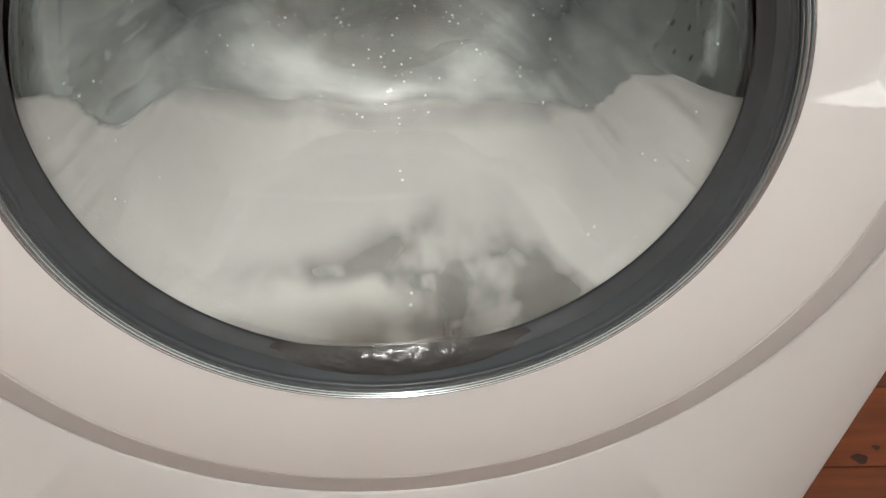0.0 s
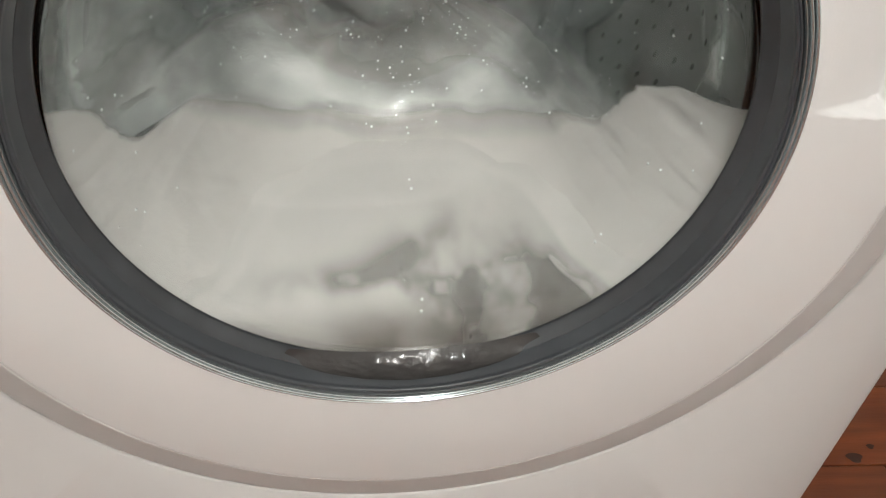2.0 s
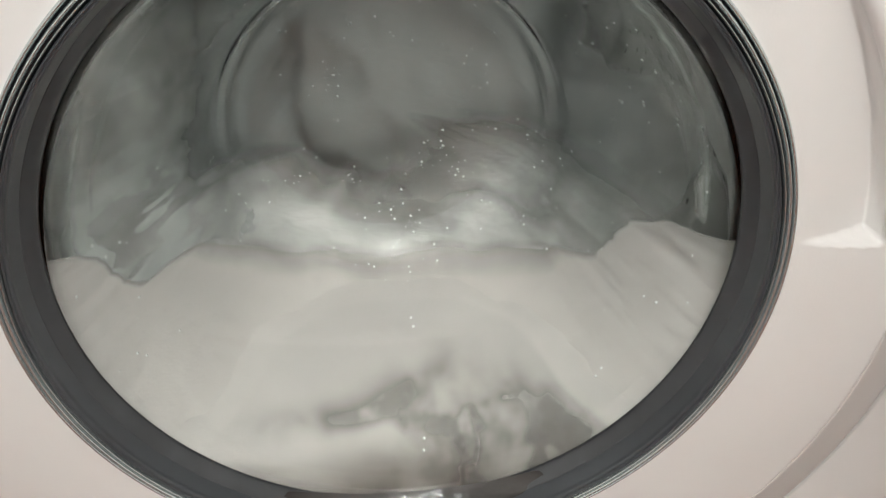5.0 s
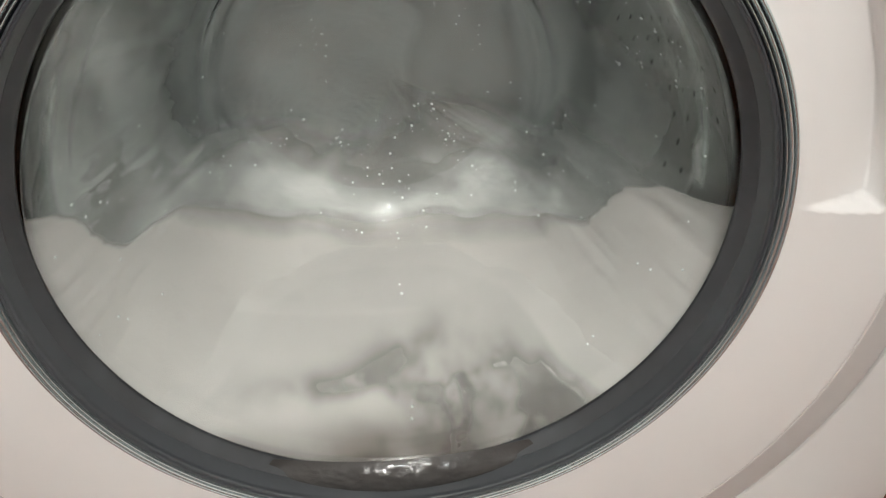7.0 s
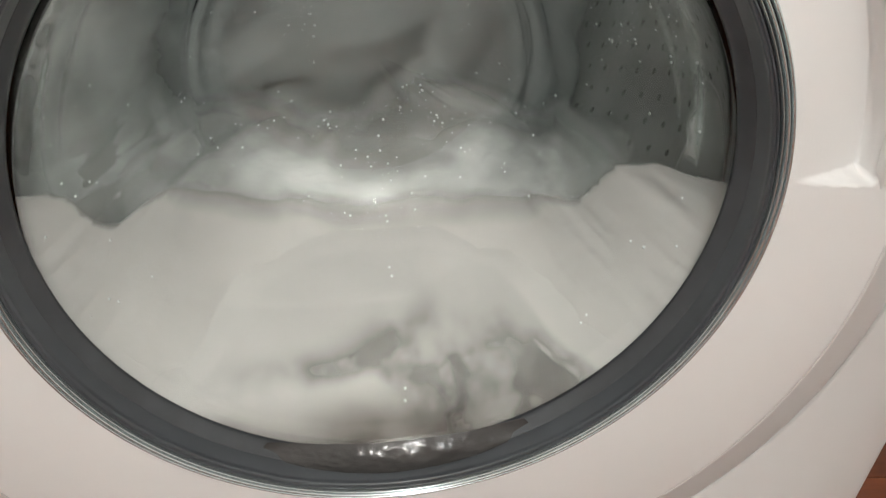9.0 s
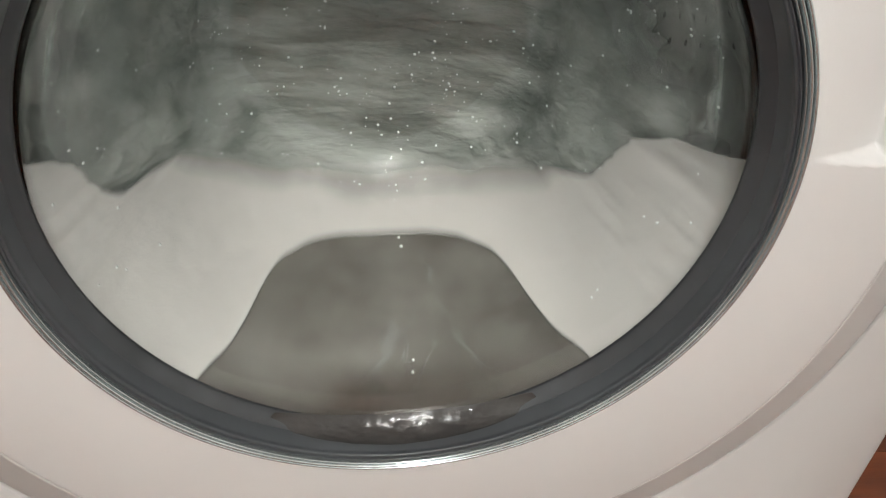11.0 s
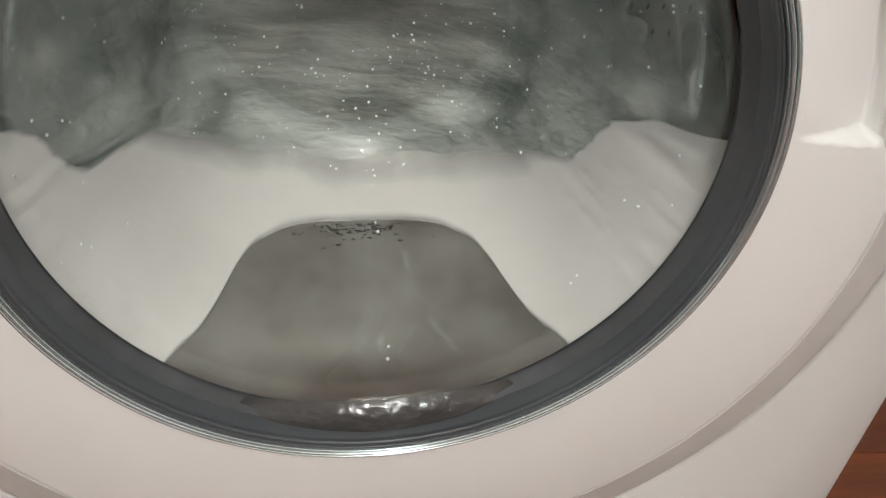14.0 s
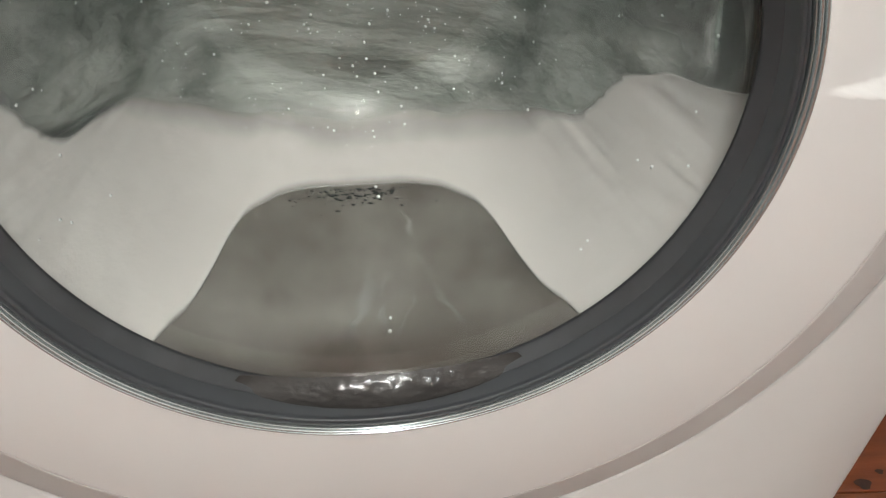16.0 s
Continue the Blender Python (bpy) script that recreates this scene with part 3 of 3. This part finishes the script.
def build_wash():
    me = sheet("milky_wash", MIST, lambda d: 0.146, lambda d: 0.2495, -180, 180, 160, 50, 0.0007, 0.0008, 26, 7.7, curl=0.001, thick=0.0006, soft=0.02, ends=1e6, film=True)
    tagged(new("milky_wash", me), "milky soap water running over the back of the glass bowl", "foam", kind="stuff").location = (0, 0, ZC)
    # added brown sheet over the lowest glass, strongest at the rim
    me = sheet("brown_edge", BROWN_RIM, lambda d: 0.0, lambda d: 0.036 * max(0.05, 1 - ((d - 7) / 44) ** 2), -36, 50, 120, 24, 0.00012, 0.0, 30, 4.4, curl=0.0001, thick=0.00008, soft=0.026, ends=8, film=True)
    tagged(new("brown_edge", me), "brown film along the bowl's lower rim, fading upward", "water", kind="stuff").location = (0, 0, ZC)

    # faint pale wisps in the standing water
    for mid, low, high, wide, lean in ((9.0, 0.024, 0.088, 0.8, 60), (16.5, 0.050, 0.102, 0.7, -110), (3.0, 0.014, 0.066, 1.8, 160), (21.0, 0.018, 0.056, 0.9, -190), (13.0, 0.016, 0.060, 0.5, 210)):
        verts, faces, cover = [], [], []
        for i in range(31):
            s = low + (high - low) * i / 30
            core = mid + lean * (s - (low + high) / 2) + 2.2 * noise.noise(Vector((s * 90, mid, 0)))
            y, r, ny, nr = bowl_at(s)
            for j in range(9):
                v = j / 4 - 1
                a = math.radians(core + v * wide * (1 + 0.5 * math.sin(i * 0.4)))
                d = 0.0036 + 0.0004 * v
                verts.append(((r + nr * d) * math.sin(a), y + ny * d, -(r + nr * d) * math.cos(a)))
                cover.append((1 - v * v) * math.sin(math.pi * i / 30))
        for i in range(30):
            for j in range(8):
                faces.append((i * 9 + j, i * 9 + j + 1, i * 9 + j + 10, i * 9 + j + 9))
        tagged(new("pale_wisp", covered("pale_wisp", verts, faces, WISP, cover)), "faint pale wisp in the grey water", "foam", "soap wisps").location = (0, 0, ZC)


build_wash()


def lump(name, size, seed, mat, folds=0.2, swell=0.30):
    bm = bmesh.new()
    bmesh.ops.create_icosphere(bm, subdivisions=5, radius=1)
    for v in bm.verts:
        d = v.co.normalized()
        f = noise.fractal(d * 1.3 + Vector((seed, 0, 0)), 0.9, 2, 3)
        g = noise.ridged_multi_fractal(Vector((d.x * 1.0, d.y * 1.0, d.z * 2.2)) * 1.15 + Vector((0, seed, 0)), 0.9, 2.1, 4, 1.0, 2.0)
        k = 1 + swell * f + folds * (g - 1.0) * 0.09
        v.co = Vector((d.x * size[0], d.y * size[1], d.z * size[2])) * k
    me = bpy.data.meshes.new(name)
    bm.to_mesh(me)
    bm.free()
    me.materials.append(mat)
    me.shade_smooth()
    return me


LAUNDRY = []
for i, size in enumerate(((0.135, 0.058, 0.085), (0.115, 0.062, 0.08), (0.145, 0.055, 0.07), (0.105, 0.062, 0.09), (0.125, 0.058, 0.075))):
    ob = tagged(new("wet_laundry", lump("wet_laundry", [1.15 * v for v in size], 2.3 + 5.1 * i, CLOTH, 0.8)), "bundle of white wet laundry tumbling in the drum", "laundry", "laundry in the drum")
    LAUNDRY.append(ob)


SURGES = []
for level, lean, seed in ((0.046, 0.010, 3.0), (0.030, -0.012, 8.0), (0.058, 0.004, 14.0)):
    def crest(d):
        """Upper edge of a surge: near a level line, with slow humps."""
        side = math.sin(math.radians(d))
        h = level + lean * side * 2 + 0.030 * noise.fractal(Vector((d * 0.022, seed, 0)), 0.8, 2, 3)
        c = math.cos(math.radians(d))
        return max(top_edge(d) + 0.046 + 0.020 * min(max((abs(d) - 35) / 20, 0), 1), arc_of(h / c) if c > 0.1 else 0.0)
    me = sheet("suds_surge", SURGE, lambda d: max(0.02, top_edge(d) - 0.045), crest, -84, 84, 150, 44, 0.0036 + 0.0002 * seed, 0.0022, 22, seed, curl=0.002, thick=0.008, soft=0.030, ends=9, film=True)
    ob = tagged(new("suds_surge", me), "surge of grey-white suds sloshing behind the foam's edge", "foam", "suds surges")
    ob.location = (0, 0, ZC)
    SURGES.append(ob)


SWELLS = []
for lo, hi, base, seed in ((-158, -30, 0.022, 3.0),):
    me = sheet("foam_swell", SWELL, lambda d: max(base, top_edge(d) - 0.034), lambda d: 0.140 + 0.034 * min(max((92 - abs(d)) / 30, 0), 1), lo, hi, 120, 40, 0.0045, 0.0030, 17, seed, curl=0.002, thick=0.006, soft=0.020, ends=7, film=True)
    ob = tagged(new("foam_swell", me), "cloudy swell of white suds washing round the glass bowl", "foam", "foam swells")
    ob.location = (0, 0, ZC)
    SWELLS.append(ob)


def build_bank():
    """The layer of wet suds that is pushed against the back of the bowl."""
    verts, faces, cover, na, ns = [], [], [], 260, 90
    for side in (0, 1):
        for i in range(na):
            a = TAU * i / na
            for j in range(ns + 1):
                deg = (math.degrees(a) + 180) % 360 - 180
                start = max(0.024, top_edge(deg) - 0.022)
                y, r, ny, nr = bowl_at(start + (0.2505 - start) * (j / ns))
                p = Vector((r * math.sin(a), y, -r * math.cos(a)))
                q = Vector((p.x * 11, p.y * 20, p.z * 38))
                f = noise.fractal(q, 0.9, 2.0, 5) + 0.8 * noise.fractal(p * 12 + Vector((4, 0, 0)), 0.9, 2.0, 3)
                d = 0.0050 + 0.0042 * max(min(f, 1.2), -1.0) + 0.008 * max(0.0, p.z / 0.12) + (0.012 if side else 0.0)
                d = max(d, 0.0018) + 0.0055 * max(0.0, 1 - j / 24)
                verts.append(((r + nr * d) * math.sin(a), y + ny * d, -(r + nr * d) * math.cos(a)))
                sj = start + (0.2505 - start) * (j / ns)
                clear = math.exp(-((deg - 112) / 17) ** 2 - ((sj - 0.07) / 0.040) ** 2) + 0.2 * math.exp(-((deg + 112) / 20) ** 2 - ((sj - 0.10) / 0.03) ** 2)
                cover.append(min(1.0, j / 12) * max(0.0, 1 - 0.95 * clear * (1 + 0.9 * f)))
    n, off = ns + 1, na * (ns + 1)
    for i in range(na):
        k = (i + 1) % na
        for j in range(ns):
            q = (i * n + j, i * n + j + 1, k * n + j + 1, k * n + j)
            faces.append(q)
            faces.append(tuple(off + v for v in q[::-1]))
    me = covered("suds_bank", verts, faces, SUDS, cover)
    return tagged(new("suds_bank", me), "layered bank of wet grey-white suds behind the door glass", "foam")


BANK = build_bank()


def build_droplets_and_glints():
    verts, faces = [], []
    rnd = random.Random(7)
    # torch reflections in the glass, modelled as a column of white dots
    torch_glints = [(8.6, 0.026, 0.0009), (9.0, 0.033, 0.0008), (9.4, 0.103, 0.0010), (9.0, 0.109, 0.0008), (10.4, 0.141, 0.0008), (10.2, 0.145, 0.0007), (12.0, 0.196, 0.0008)]
    for k in range(737):
        deg = rnd.uniform(-175, 185) if k < 400 or k >= 577 else rnd.choice((rnd.uniform(-100, -48), rnd.uniform(52, 125), rnd.uniform(52, 125)))
        s = rnd.uniform(0.13, 0.218) if k < 400 else rnd.uniform(0.12, 0.214) if k >= 577 else rnd.uniform(0.02, 0.14)
        big = 400 <= k < 432
        if big:
            deg, s = rnd.uniform(112, 138), rnd.uniform(0.03, 0.10)
        if 545 < k < 577:
            deg, s = rnd.choice((-1, 1)) * rnd.uniform(46, 85), rnd.uniform(0.01, 0.06)
        y, r, ny, nr = bowl_at(s)
        a = math.radians(deg)
        q = rnd.choice((0.00022, 0.0003, 0.0003, 0.0004, 0.0005, 0.0008))
        if big:
            q = rnd.choice((0.0004, 0.0006, 0.0009))
        if 570 <= k < 577:
            deg, s, q = torch_glints[k - 570]
            y, r, ny, nr = bowl_at(s)
            a = math.radians(deg)
        c = Vector((r * math.sin(a), y, -r * math.cos(a)))
        nrm = Vector((nr * math.sin(a), ny, -nr * math.cos(a)))
        t1 = Vector((math.cos(a), 0, math.sin(a)))
        t2 = nrm.cross(t1)
        base, w = len(verts), rnd.uniform(0.8, 1.3)
        c = c + nrm * 0.0002
        for ring in range(3):
            th = ring * 0.7
            for b in range(7):
                f = TAU * b / 7
                verts.append(c + (t1 * math.cos(f) + t2 * math.sin(f) * w) * q * math.cos(th) + nrm * q * 0.6 * math.sin(th))
        verts.append(c + nrm * q * 0.6)
        for ring in range(2):
            for b in range(7):
                faces.append((base + ring * 7 + b, base + ring * 7 + (b + 1) % 7, base + ring * 7 + 7 + (b + 1) % 7, base + ring * 7 + 7 + b))
        for b in range(7):
            faces.append((base + 14 + b, base + 14 + (b + 1) % 7, base + 21))
        faces.append(tuple(base + b for b in range(6, -1, -1)))
    ob = tagged(new("bubbles_and_glints", mesh_from("bubbles_and_glints", verts, faces, BUBBLE_GLINT)), "tiny bright bubbles and droplets on the wet glass, some standing in for glints", "bubbles", kind="stuff")
    ob.location = (0, 0, ZC)


build_droplets_and_glints()


def build_specks():
    """Dark grit that gathers in the water under the foam's arch."""
    verts, faces = [], []
    rnd = random.Random(11)
    for k in range(150):
        deg = 4.8 + rnd.gauss(0, 9)
        if abs(deg - 4.8) > 20:
            continue
        s = waterline(deg) - 0.002 - abs(rnd.gauss(0, 0.0045))
        y, r, ny, nr = bowl_at(s)
        r += nr * 0.0034
        y += ny * 0.0034
        a, q = math.radians(deg), rnd.choice((0.0004, 0.0006, 0.0008, 0.0011))
        c = Vector((r * math.sin(a), y, -r * math.cos(a)))
        base, stretch = len(verts), rnd.uniform(0.8, 2.0)
        for d in ((stretch, 0, 0), (-stretch, 0, 0), (0, 0.6, 0), (0, -0.6, 0), (0, 0, 0.7), (0, 0, -0.7)):
            verts.append(c + Vector(d) * q)
        for i, j, m in ((0, 2, 4), (2, 1, 4), (1, 3, 4), (3, 0, 4), (2, 0, 5), (1, 2, 5), (3, 1, 5), (0, 3, 5)):
            faces.append((base + i, base + j, base + m))
    return tagged(new("grit", mesh_from("grit", verts, faces, HOLE)), "dark specks of lint gathered under the foam edge", "grit", kind="stuff")


GRIT = build_specks()


def motions():
    times = [i * 0.1 for i in range(161)]
    # loose foam sways about the bowl's axis, then is drawn away under the foam beside it
    for k, ob in enumerate(CLUMPS):
        rows = []
        for t in times:
            calm = min(max((t - 9.3) / 1.7, 0), 1)
            calm = calm * calm * (3 - 2 * calm)
            sway = (1.3 * math.sin(TAU * t / 1.05 + 1.3 * k) + 1.1 * math.sin(TAU * t / 2.3 + 2.1 * k)) * (1 - calm) * (1 if k == 0 else 2.2)
            rows.append((t, pose(0, 0.002 * calm, ZC - 0.032 * calm, 0, sway + 3.0 * calm, 0)))
        walk(ob, rows)
    # laundry is lifted on one side and falls back, then settles at the bottom of the drum
    for k, ob in enumerate(LAUNDRY):
        rows = []
        for t in times:
            calm = min(max((t - 9.2) / 1.6, 0), 1)
            calm = calm * calm * (3 - 2 * calm)
            a = TAU * (t / 1.75 + k / 5)
            rad = 0.088 + 0.02 * math.sin(a * 0.5 + k)
            x, z = 1.22 * rad * math.sin(a), -0.086 - rad * 0.85 * math.cos(a)
            y = 0.282 + 0.010 * math.sin(1.7 * k) + 0.012 * math.sin(a + k)
            xe, ze, ye = 0.05 * (k - 2), -0.13, 0.33
            turn = -math.degrees(TAU * (min(t, 10.0) / 2.6)) + 70 * k
            rows.append((t, pose(x + (xe - x) * calm, y + (ye - y) * calm, ZC + z + (ze - z) * calm, 12 * math.sin(a + k), turn, 14 * math.cos(a * 0.7 + k))))
        walk(ob, rows)
    # surges of suds slosh from side to side behind the foam's upper edge, then sink behind it
    for k, ob in enumerate(SURGES):
        rows = []
        for t in times:
            calm = min(max((t - 9.4) / 1.3, 0), 1)
            calm = calm * calm * (3 - 2 * calm)
            w = TAU * t / (0.95 + 0.23 * k) + 2.1 * k
            rows.append((t, pose(0, 0.0015 + 0.004 * k + 0.0015 * math.sin(1.7 * w) + 0.050 * calm, ZC - 0.02 * calm, 0, 9 * math.sin(w + 0.8) * (1 - calm), 0)))
        walk(ob, rows)
    rows = []
    for t in times:
        calm = min(max((t - 9.2) / 1.9, 0), 1)
        calm = calm * calm * (3 - 2 * calm)
        rows.append((t, pose(0.0006 * math.sin(t * 2.1) * calm, 0.235 * (1 - calm), ZC, 0, 1.2 * math.sin(t * 0.9) * calm, 0)))
    walk(BANK, rows)
    # swells of suds wash up the sides of the bowl and fall back, then are drawn into the drum
    for k, ob in enumerate(SWELLS):
        rows = []
        for t in times:
            calm = min(max((t - 9.2) / 1.7, 0), 1)
            calm = calm * calm * (3 - 2 * calm)
            wash = 9 * math.sin(TAU * t / 1.75 + 1.9 * k) + 5 * math.sin(TAU * t / 2.9 + k)
            rows.append((t, pose(0, 0.003 + 0.002 * math.sin(TAU * t / 1.75 + k) + 0.11 * calm, ZC, 0, wash * (1 - calm), 0)))
        walk(ob, rows)
    # grit floats up from behind the water
    rows = []
    for t in times:
        up = min(max((t - 12.9) / 1.0, 0), 1)
        up = up * up * (3 - 2 * up)
        rows.append((t, pose(0, 0.012 * (1 - up), ZC - 0.010 * (1 - up), 0, 0, 0)))
    walk(GRIT, rows)


motions()
